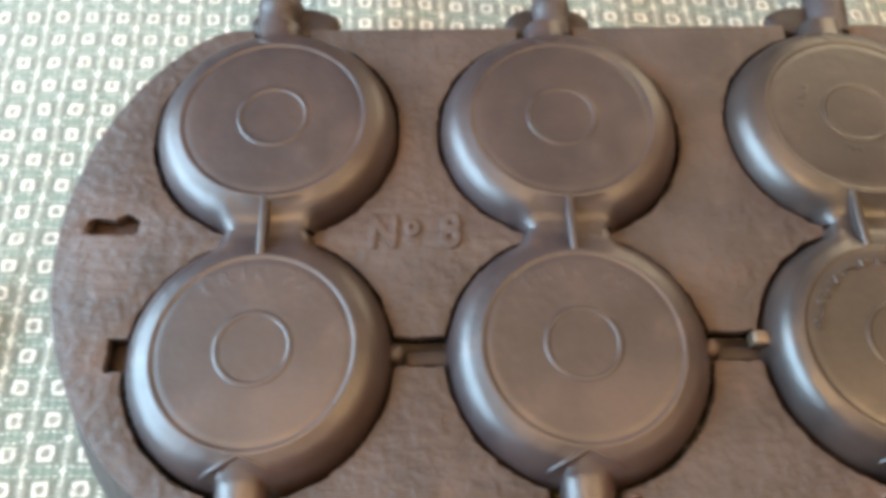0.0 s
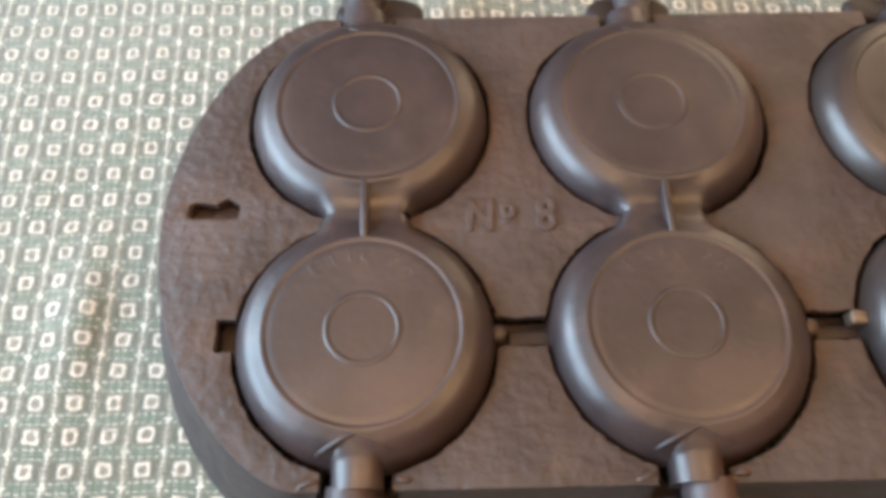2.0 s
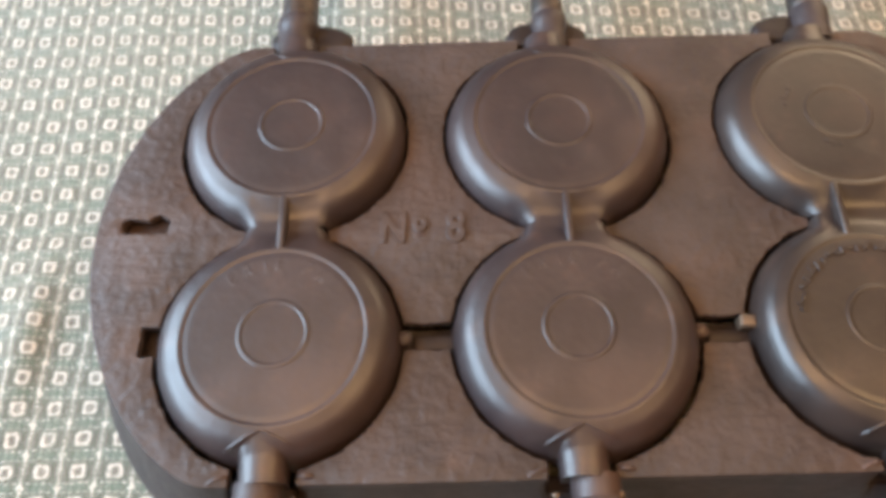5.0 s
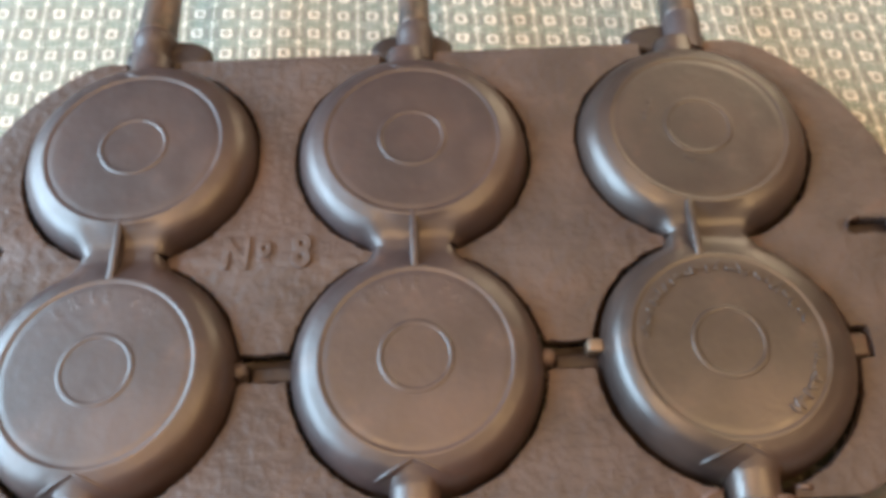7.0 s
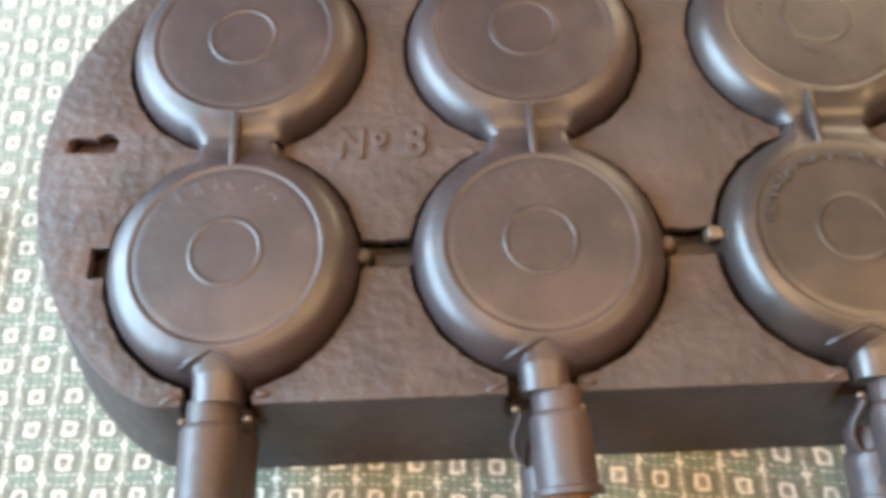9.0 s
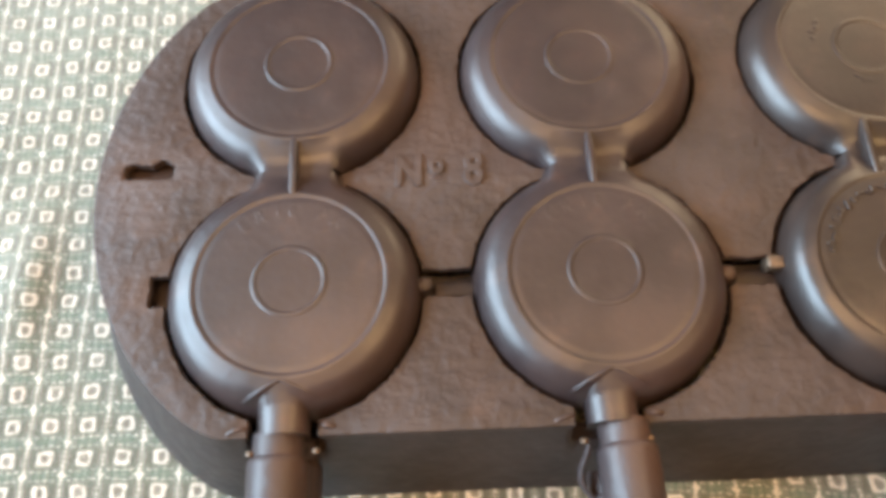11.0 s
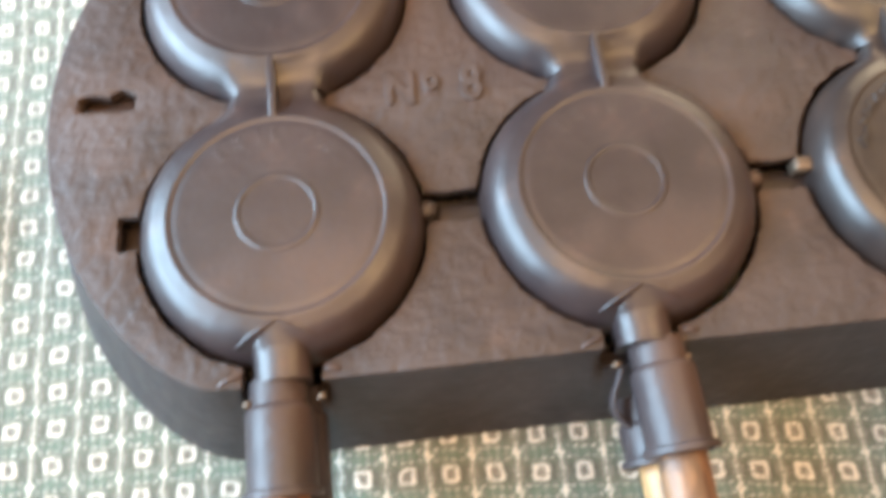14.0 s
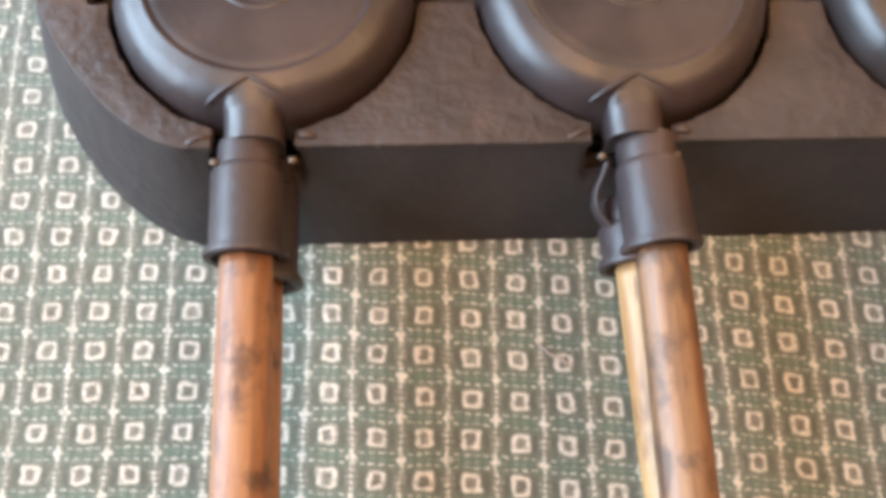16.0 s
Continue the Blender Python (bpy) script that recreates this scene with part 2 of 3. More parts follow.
    normal = n.bump(n.math("ADD", light, flecks), 0.0004, 0.8, normal)
    mat = n.done(colour, 0.75, normal, 0.0, 0.35)
    n.bsdf.inputs["Sheen Weight"].default_value = 0.5
    n.bsdf.inputs["Sheen Roughness"].default_value = 0.5
    return mat


CLOTH = woven()


def plain(name, one, two, rough, scale=8.0):
    n = Nodes(name)
    where = n.coords()
    colour = n.mix(n.ramp(n.noise(where, scale, 5.0), 0.3, 0.7), one, two)
    return n.done(colour, rough, n.bump(n.noise(where, scale * 20, 3.0), 0.001), 0.0, 0.3)


PLASTER = plain("brown_plaster", rgb(0.105, 0.077, 0.060), rgb(0.082, 0.060, 0.046), 0.85)
CEILING = plain("brown_ceiling", rgb(0.70, 0.47, 0.35), rgb(0.63, 0.42, 0.31), 0.85)
BOARDS = plain("floor_boards", rgb(0.24, 0.13, 0.07), rgb(0.17, 0.09, 0.045), 0.5)
TABLE_WOOD = plain("table_wood", rgb(0.22, 0.12, 0.06), rgb(0.15, 0.08, 0.04), 0.4)
THREAD = plain("pale_thread", rgb(0.70, 0.62, 0.54), rgb(0.60, 0.50, 0.44), 0.8, 300.0)
PAINT = plain("white_paint", rgb(0.80, 0.79, 0.76), rgb(0.76, 0.75, 0.72), 0.5)


# ---- building helpers ----
def part(name, bm, material, parent=None, label="", smooth=True):
    """Links a bmesh as one mesh object, under a thing or part if one is given."""
    mesh = bpy.data.meshes.new(name)
    bmesh.ops.recalc_face_normals(bm, faces=bm.faces)
    bm.to_mesh(mesh)
    bm.free()
    for face in mesh.polygons:
        face.use_smooth = smooth
    return part_of(name, mesh, material, parent, label)


def part_of(name, mesh, material, parent=None, label=""):
    mesh.materials.clear()
    mesh.materials.append(material)
    ob = new(name, mesh)
    ob.parent = parent
    if label:
        tagged(ob, label)
    return ob


def sharp(ob, degrees=35):
    ob.data.set_sharp_from_angle(angle=radians(degrees))
    return ob


def move(bm, m):
    bmesh.ops.transform(bm, matrix=m, verts=bm.verts)
    return bm


def box(x0, x1, y0, y1, z0, z1, bevel=0.0):
    bm = bmesh.new()
    bmesh.ops.create_cube(bm, size=1.0)
    move(bm, Matrix.Translation(((x0 + x1) / 2, (y0 + y1) / 2, (z0 + z1) / 2)) @ Matrix.Diagonal((x1 - x0, y1 - y0, z1 - z0, 1)))
    if bevel:
        bmesh.ops.bevel(bm, geom=bm.edges[:], offset=bevel, segments=2, affect="EDGES", profile=0.6)
    return bm


def lathe(profile, steps=96, axis="z"):
    """Revolves (radius, height) pairs round z, or round y for axis y."""
    bm = bmesh.new()
    rings = []
    for r, h in profile:
        if r < 1e-7:
            rings.append([bm.verts.new((0, 0, h))])
        else:
            rings.append([bm.verts.new((r * math.cos(2 * math.pi * k / steps), r * math.sin(2 * math.pi * k / steps), h)) for k in range(steps)])
    for a, b in zip(rings, rings[1:]):
        for k in range(steps):
            j = (k + 1) % steps
            if len(a) == 1:
                bm.faces.new((a[0], b[k], b[j]))
            elif len(b) == 1:
                bm.faces.new((a[k], b[0], a[j]))
            else:
                bm.faces.new((a[k], b[k], b[j], a[j]))
    if axis == "y":
        move(bm, Matrix.Rotation(radians(90), 4, "X"))
    return bm


def wobble(bm, size, amount, seed=0.0):
    for v in bm.verts:
        p = v.co / size + Vector((seed, seed * 0.7, seed * 1.3))
        v.co += noise.noise_vector(p) * amount
    return bm


# ---- the room round the table ----
FLOOR, TOP_Z = -0.76, 1.75
X0, X1, Y0, Y1 = -1.36, 1.45, -1.9, 1.15
WIN_1 = (-0.75, 0.75, 0.27, 1.37)
WIN_2 = (0.48, 1.38, 0.36, 0.96)


def structure(ob, label, category):
    return tagged(ob, label, category, kind="structure")


def wall_with_opening(name, near, far, start, end, hole, along_x):
    """A wall from start to end, between the planes near and far, with a rectangular opening through it."""
    a0, a1, z0, z1 = hole
    bm = bmesh.new()
    for p, q, low, high in ((start, end, FLOOR - 0.1, z0), (start, end, z1, TOP_Z + 0.1), (start, a0, z0, z1), (a1, end, z0, z1)):
        piece = box(p, q, near, far, low, high) if along_x else box(near, far, p, q, low, high)
        mesh = bpy.data.meshes.new("piece")
        piece.to_mesh(mesh)
        piece.free()
        bm.from_mesh(mesh)
        bpy.data.meshes.remove(mesh)
    return structure(part(name, bm, PLASTER, smooth=False), "plain brown plastered wall with a window opening", "wall")


wall_with_opening("wall_west", X0 - 0.12, X0, Y0 - 0.12, Y1 + 0.12, WIN_1, False)
wall_with_opening("wall_north", Y1, Y1 + 0.12, X0, X1, WIN_2, True)
structure(part("wall_east", box(X1, X1 + 0.12, Y0 - 0.12, Y1 + 0.12, FLOOR - 0.1, TOP_Z + 0.1), PLASTER, smooth=False), "plain brown plastered wall", "wall")
structure(part("wall_south", box(X0, X1, Y0 - 0.12, Y0, FLOOR - 0.1, TOP_Z + 0.1), PLASTER, smooth=False), "plain brown plastered wall", "wall")
structure(part("floor", box(X0, X1, Y0, Y1, FLOOR - 0.1, FLOOR), BOARDS, smooth=False), "brown boarded floor under the table", "floor")
structure(part("ceiling", box(X0, X1, Y0, Y1, TOP_Z, TOP_Z + 0.1), CEILING, smooth=False), "warm brown painted ceiling over the table", "ceiling")


def window(name, depth, hole, along_x):
    """A painted frame with a middle bar in an opening."""
    a0, a1, z0, z1 = hole
    root = structure(new(name), "white painted window frame in the wall", "window")

    def bar(p, q, low, high, inset=0.0):
        d0, d1 = depth + inset, depth + 0.03 - inset
        part("window_frame", box(p, q, d0, d1, low, high, 0.004) if along_x else box(d0, d1, p, q, low, high, 0.004), PAINT, root, smooth=False)

    for a in (a0, (a0 + a1) / 2 - 0.02, a1 - 0.04):
        bar(a, a + 0.04, z0, z1)
    for z in (z0, z1 - 0.04):
        bar(a0 + 0.04, a1 - 0.04, z, z + 0.04, 0.003)


window("window_1", X0 - 0.07, WIN_1, False)
window("window_2", Y1 + 0.04, WIN_2, True)

# ---- table and cloth ----
table = tagged(new("table"), "brown wooden table hidden under a woven cloth", "table")
part("tabletop", box(-0.62, 0.66, -0.46, 0.48, -0.034, -0.004, 0.004), TABLE_WOOD, table, smooth=False)
for x in (-0.55, 0.59):
    for y in (-0.40, 0.42):
        bm = lathe([(0.0, FLOOR), (0.022, FLOOR), (0.028, -0.4), (0.034, -0.12), (0.034, -0.034), (0.0, -0.034)], 24)
        part("leg", move(bm, Matrix.Translation((x, y, 0))), TABLE_WOOD, table)

U_MAP = (6.08, 50.75, 0.24, -3.19, -3.84, 4.23, -6.77, -1.22, 2.81)
V_MAP = (8.98, 4.57, 58.99, 8.41, -4.53, -2.64, -5.58, -13.48, 25.87)


def tablecloth():
    """A cloth that lies on the table with faint ripples and hangs over its edges."""
    bm = bmesh.new()
    layer = bm.loops.layers.uv.new("weave")
    xs, ys = np.linspace(-0.66, 0.70, 341), np.linspace(-0.50, 0.52, 257)
    grid = []
    for x in xs:
        line = []
        for y in ys:
            z = 0.0024 * noise.noise((x * 9 + y * 4, y * 7 - x * 3, 0.3)) + 0.0010 * noise.noise((x * 26, y * 22, 4.0))
            # a soft fold that rises beside the plate
            away, run = x + 0.2965, y + 0.016
            fold = 0.0060 * math.exp(-((away / (0.012 if away > 0 else 0.016)) ** 2) - (run / 0.036) ** 2)
            under = max(abs(x - 0.007) - 0.235, abs(y - 0.0145) - 0.125)
            z = z * min(1.0, max(0.15, under / 0.05)) - 0.0012 + fold
            over = max(-0.625 - x, x - 0.665, -0.465 - y, y - 0.485, 0.0)
            px, py = x, y
            if over > 0:
                z -= over * 5.5
                px, py = min(max(x, -0.628), 0.668), min(max(y, -0.468), 0.488)
            line.append((bm.verts.new((px, py, z)), weave_at(x, y)))
        grid.append(line)
    for a, b in zip(grid, grid[1:]):
        for k in range(len(ys) - 1):
            four = (a[k], b[k], b[k + 1], a[k + 1])
            face = bm.faces.new([c[0] for c in four])
            for loop, c in zip(face.loops, four):
                loop[layer].uv = c[1]
    return part("tablecloth", bm, CLOTH)


def weave_at(x, y):
    """Counts of the pattern's repeats along and across the cloth, which lies a little askew and stretched."""
    terms = (1, x, y, x * x, x * y, y * y, y**3, x * x * y, x * y * y)
    return sum(a * b for a, b in zip(U_MAP, terms)), sum(a * b for a, b in zip(V_MAP, terms))


cloth = tagged(tablecloth(), "green and cream woven tablecloth with small squares, slightly rumpled", "tablecloth")


def loose_thread():
    """A pulled pale thread that lies on the weave."""
    data = bpy.data.curves.new("thread", "CURVE")
    data.dimensions, data.bevel_depth, data.bevel_resolution = "3D", 0.0006, 2
    line = data.splines.new("NURBS")
    spots = ((-0.0350, -0.1738), (-0.0335, -0.1756), (-0.0312, -0.1784), (-0.0282, -0.1802), (-0.0255, -0.1812), (-0.0232, -0.1835))
    line.points.add(len(spots) - 1)
    for point, (x, y) in zip(line.points, spots):
        point.co = (x, y, 0.0020, 1)
    line.use_endpoint_u = True
    ob = new("thread", data)
    mesh = bpy.data.meshes.new_from_object(ob.evaluated_get(bpy.context.evaluated_depsgraph_get()))
    bpy.data.objects.remove(ob)
    return part_of("thread", mesh, THREAD)


tagged(loose_thread(), "short pale loose thread lying on the tablecloth", "thread")

# ---- the cast iron base ----
TOP = 0.0585
PLATE = 0.006
MID = (0.007, 0.0140)
HALF_Y, STRAIGHT, BULGE = 0.1245, 0.179, 0.070
FLARE = 0.0195
LOW = ((-0.1398, -0.0450), (-0.0003, -0.0453), (0.1375, -0.0455))
TURNS = (0.6, 0.0, -4.0)
REACH = (0.1180, 0.1166, 0.1168)
R_HOLE = 0.0592
UPPER = 1.035
# where the front notches lie beside the pans' middles
NOTCH = (-0.0023, -0.0030, 0.0030)


def upper_of(k):
    a = radians(TURNS[k])
    return LOW[k][0] - REACH[k] * math.sin(a) + 0.0012, LOW[k][1] + REACH[k] * math.cos(a)


def outline(n, grow=0.0):
    """The base's outline, a long plate with bulging rounded ends, as n points."""
    raw = []
    for side in (1, -1):
        for k in range(241):
            u = math.cos(math.pi * k / 240)
            raw.append(Vector((MID[0] + side * (STRAIGHT - 0.004 + BULGE * (1 - u * u) ** 0.68), MID[1] + side * u * HALF_Y * -1)))
    ring = raw + raw[:1]
    along = np.concatenate([[0], np.cumsum([(b - a).length for a, b in zip(ring, ring[1:])])])
    want = np.linspace(0, along[-1], n, endpoint=False)
    pts = np.stack([np.interp(want, along, [p[i] for p in ring]) for i in (0, 1)], 1)
    for _ in range(3):
        pts = (np.roll(pts, 1, 0) + 2 * pts + np.roll(pts, -1, 0)) / 4
    tangent = np.roll(pts, -1, 0) - np.roll(pts, 1, 0)
    tangent /= np.linalg.norm(tangent, axis=1)[:, None]
    return pts + grow * np.stack([tangent[:, 1], -tangent[:, 0]], 1)


def rounded_box(x, y, cx, cy, hx, hy, r):
    qx, qy = np.abs(x - cx) - hx + r, np.abs(y - cy) - hy + r
    return np.hypot(np.maximum(qx, 0), np.maximum(qy, 0)) + np.minimum(np.maximum(qx, qy), 0) - r


def plate_field(x, y):
    """Below zero where the top plate is iron; above in its openings and outside."""
    dy = np.abs(y - MID[1])
    u = np.minimum(dy / HALF_Y, 1.0)
    out = np.maximum(np.abs(x - MID[0]) - (STRAIGHT - 0.004 + BULGE * (1 - u * u) ** 0.68), dy - HALF_Y)
    holes = np.full_like(x, 1.0)
    for k, (cx, cy) in enumerate(LOW):
        ux, uy = upper_of(k)
        one = np.minimum(np.hypot(x - cx - (0.0020 if k == 2 else 0.0), y - cy + (0.0018 if k == 2 else 0.0008)) - R_HOLE - (0.0010 if k == 2 else 0.0), np.hypot(x - ux, y - uy + 0.0006) - R_HOLE * UPPER)
        one = np.minimum(one, rounded_box(x, y, (cx + ux) / 2, (cy + uy) / 2, 0.0200, 0.020, 0.002))
        one = np.minimum(one, rounded_box(x, y, cx + NOTCH[k], cy - 0.075, 0.0150, 0.030, 0.004))
        one = np.minimum(one, rounded_box(x, y, ux - 0.002, uy + 0.075, 0.0150, 0.030, 0.004))
        holes = np.minimum(holes, one)
    for a, b in ((0, 1), (1, 2)):
        holes = np.minimum(holes, rounded_box(x, y, (LOW[a][0] + LOW[b][0]) / 2, -0.0435, 0.03, 0.0068, 0.001))
    holes = np.minimum(holes, rounded_box(x, y, -0.197, -0.0428, 0.0090, 0.0077, 0.001))
    holes = np.minimum(holes, rounded_box(x, y, 0.197, -0.0440, 0.0100, 0.0077, 0.001))
    holes = np.minimum(holes, rounded_box(x, y, -0.2130, 0.0203, 0.0116, 0.0042, 0.002))
    holes = np.minimum(holes, rounded_box(x, y, 0.2245, 0.0157, 0.0116, 0.0042, 0.002))
    holes = np.minimum(holes, np.hypot(x + 0.2075, y - 0.0215) - 0.0052)
    rough = 0.0002 * np.sin(x * 2300 + 4 * np.sin(y * 730)) * np.sin(y * 2100 + 3 * np.sin(x * 910)) + 0.00045 * np.sin(x * 1300 + 3 * np.sin(y * 410)) * np.sin(y * 1500 + 2 * np.sin(x * 530)) + 0.0003 * np.sin(x * 310 + 2 * np.sin(y * 190))
    return np.maximum(out, -(holes + rough))


def contours(field, step):
    """The lines where field is zero, as closed loops of points (marching squares)."""
    xs, ys = np.arange(-0.262, 0.276, step), np.arange(-0.130, 0.160, step)
    gx, gy = np.meshgrid(xs, ys, indexing="ij")
    f = field(gx, gy)
    inside = f < 0
    mixed = inside[:-1, :-1].astype(int) + inside[1:, :-1] + inside[1:, 1:] + inside[:-1, 1:]
    link, place = {}, {}

    def cross(a, b):
        key = (a, b) if a < b else (b, a)
        if key not in place:
            fa, fb = f[a], f[b]
            t = fa / (fa - fb)
            place[key] = (xs[a[0]] + t * (xs[b[0]] - xs[a[0]]), ys[a[1]] + t * (ys[b[1]] - ys[a[1]]))
        return key

    for i, j in zip(*np.nonzero((mixed > 0) & (mixed < 4))):
        i, j = int(i), int(j)
        corner = ((i, j), (i + 1, j), (i + 1, j + 1), (i, j + 1))
        cuts = [cross(a, b) for a, b in zip(corner, corner[1:] + corner[:1]) if inside[a] != inside[b]]
        for a, b in zip(cuts[::2], cuts[1::2]):
            link.setdefault(a, []).append(b)
            link.setdefault(b, []).append(a)
    loops, seen = [], set()
    for first in link:
        if first in seen:
            continue
        loop, here, last = [], first, None
        while here not in seen:
            seen.add(here)
            loop.append(place[here])
            nexts = [n for n in link[here] if n != last and n not in seen]
            last = here
            if not nexts:
                break
            here = nexts[0]
        if len(loop) > 12:
            loops.append(loop)
    return loops


def filled(loops, thick, bevel):
    """A flat plate with holes, thick metres deep below z = 0, from closed loops."""
    data = bpy.data.curves.new("plate", "CURVE")
    data.dimensions, data.fill_mode = "2D", "BOTH"
    data.extrude, data.bevel_depth, data.bevel_resolution, data.offset = thick / 2 - bevel, bevel, 2, -bevel
    for loop in loops:
        line = data.splines.new("POLY")
        line.points.add(len(loop) - 1)
        for point, (x, y) in zip(line.points, loop):
            point.co = (x, y, 0, 1)
        line.use_cyclic_u = True
    ob = new("plate", data)
    mesh = bpy.data.meshes.new_from_object(ob.evaluated_get(bpy.context.evaluated_depsgraph_get()))
    bpy.data.objects.remove(ob)
    mesh.transform(Matrix.Translation((0, 0, -thick / 2)))
    return mesh


base = tagged(new("stove_plate"), "brown-black cast iron stove plate with flared skirt, standing on a tablecloth", "iron base")
base.location = (0, 0, TOP)


def pieces(mesh):
    """The separate pieces of a mesh, each as a bmesh."""
    whole = bmesh.new()
    whole.from_mesh(mesh)
    bmesh.ops.remove_doubles(whole, verts=whole.verts, dist=1e-6)
    whole.verts.ensure_lookup_table()
    mark = [-1] * len(whole.verts)
    count = 0
    for first in whole.verts:
        if mark[first.index] >= 0:
            continue
        heap = [first]
        mark[first.index] = count
        while heap:
            for edge in heap.pop().link_edges:
                for v in edge.verts:
                    if mark[v.index] < 0:
                        mark[v.index] = count
                        heap.append(v)
        count += 1
    found = []
    for n in range(count):
        one = whole.copy()
        one.verts.ensure_lookup_table()
        bmesh.ops.delete(one, geom=[v for v in one.verts if mark[v.index] != n], context="VERTS")
        found.append(one)
    whole.free()
    return found


for bm in pieces(filled(contours(plate_field, 0.001), PLATE, 0.0005)):
    sharp(part("top_plate", bm, IRON_BASE, base), 35)


def notch_dip(x, y):
    """How far the skirt's upper edge dips at the handles' notches."""
    for k in range(3):
        cx = LOW[k][0] + NOTCH[k] if y < 0 else upper_of(k)[0] - 0.002
        if abs(x - cx) < 0.0155 and abs(y - MID[1]) > 0.11:
            return 0.022
    return 0.0


def skirt():
    """The flared wall under the plate's edge, with its thickness, a foot rim and notches for the handles."""
    bm = bmesh.new()
    n = 620
    levels = (0.0, 0.06, 0.2, 0.4, 0.6, 0.8, 0.94, 1.0)
    top = outline(n, -0.0016)
    rings = []
    for inner in (0.0, 0.005):
        for f in levels if not inner else levels[::-1]:
            pts = outline(n, -0.0012 + FLARE * f - inner)
            ring = []
            for (x, y), (tx, ty) in zip(pts, top):
                z = -0.0005 - (TOP - 0.0005) * f
                z = min(z, -0.0005 - notch_dip(tx, ty) * (1 - f))
                ring.append(bm.verts.new((x, y, z)))
            rings.append(ring)
    for a, b in zip(rings, rings[1:] + rings[:1]):
        for k in range(n):
            j = (k + 1) % n
            bm.faces.new((a[k], b[k], b[j], a[j]))
    return wobble(bm, 0.03, 0.0005)


sharp(part("skirt", skirt(), IRON_SKIRT, base, "smooth flared iron skirt, coloured darker as the shaded side"), 50)
# worn lips where the plate's edge turns in to the front notches
def edge_lip(points, thick):
    """A thin tapered ridge through the points."""
    bm = bmesh.new()
    rings = []
    for n, p in enumerate(points):
        fat = thick * (0.45 + 0.55 * math.sin(math.pi * (n + 0.7) / (len(points) + 0.4)))
        rings.append([bm.verts.new(Vector(p) + Vector((0.25 * fat * math.cos(a), fat * math.cos(a), 0.8 * fat * math.sin(a)))) for a in (math.pi * j / 4 for j in range(8))])
    for a, b in zip(rings, rings[1:]):
        for j in range(8):
            bm.faces.new((a[j], b[j], b[(j + 1) % 8], a[(j + 1) % 8]))
    bm.faces.new(rings[0])
    bm.faces.new(rings[-1])
    return bm


for k in range(3):
    cx = LOW[k][0] + NOTCH[k]
    left = [(cx - 0.0262, -0.1092, -0.0022), (cx - 0.0240, -0.1084, -0.0004), (cx - 0.0205, -0.1070, 0.0004), (cx - 0.0175, -0.1064, 0.0002), (cx - 0.0150, -0.1062, -0.0008)]
    right = [(cx + 0.0152, -0.1058, -0.0008), (cx + 0.0172, -0.1060, 0.0006), (cx + 0.0198, -0.1064, 0.0004), (cx + 0.0224, -0.1070, -0.0006)]
    part("edge_lip", edge_lip(left, 0.0012), IRON_LETTER, base, "worn lip beside the notch")
    part("edge_lip", edge_lip(right, 0.0016), IRON_LETTER, base, "worn lip beside the notch")
# worn ends of the two slots
part("slot_lip", edge_lip([(-0.2262, 0.0160, -0.0008), (-0.2258, 0.0185, 0.0004), (-0.2254, 0.0215, 0.0005), (-0.2246, 0.0242, -0.0006)], 0.0014), IRON_LETTER, base, "worn slot end")
part("slot_lip", edge_lip([(0.2118, 0.0120, -0.0006), (0.2122, 0.0160, 0.0005), (0.2150, 0.0196, 0.0006), (0.2200, 0.0204, 0.0)], 0.0012), IRON_LETTER, base, "worn slot end")
# pivot blocks between the pans, in colour-shaded troughs, with a worn knob at the end
for a, b, bright in ((0, 1, False), (1, 2, True)):
    x0, x1 = LOW[a][0] + 0.0555, LOW[b][0] - 0.0555
    part("pivot_block", wobble(box(x0 + 0.0080, x1 + 0.002, -0.0486, -0.0408, -0.0130, -0.0058, 0.0016), 0.008, 0.0006), IRON_DARKENED, base, "brown iron pivot block in a trough")
    part("pivot_collar", wobble(box(x0 - 0.002, x0 + 0.0068, -0.0478, -0.0398, -0.0100, -0.0046, 0.0014), 0.008, 0.0004), IRON_DARKENED, base)
    ball = bmesh.new()
    bmesh.ops.create_icosphere(ball, subdivisions=3, radius=0.0034)
    part("pivot_knob", move(ball, Matrix.Translation((x0 + 0.0036, -0.0440, -0.0014)) @ Matrix.Diagonal((1.1, 1.2, 0.8, 1))), IRON_SOCKET, base, "rounded worn pivot knob")
    if bright:
        part("pivot_stub", wobble(box(x1 - 0.0052, x1 + 0.003, -0.0436, -0.0372, -0.006, 0.0024, 0.0015), 0.006, 0.0006), BRIGHT, base, "worn bright pivot stub")
    part("pivot_bed", box(x0 - 0.004, x1 + 0.004, -0.0510, -0.0360, -0.0170, -0.0120), IRON_DARKENED, base, smooth=False)
part("pivot_tab", wobble(box(0.190, 0.2062, -0.0500, -0.0390, -0.009, -0.0016, 0.0014), 0.008, 0.0007), IRON_SOCKET, base)
# dark sheets added under the slots, in place of their shaded depth
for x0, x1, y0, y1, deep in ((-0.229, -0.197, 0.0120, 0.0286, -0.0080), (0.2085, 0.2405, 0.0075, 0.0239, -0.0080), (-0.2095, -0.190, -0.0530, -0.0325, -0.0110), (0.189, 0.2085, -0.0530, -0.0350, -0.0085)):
    part("slot_backing", wobble(box(x0, x1, y0, y1, deep - 0.008, deep, 0.0008), 0.01, 0.0006), IRON_DARKENED, base)
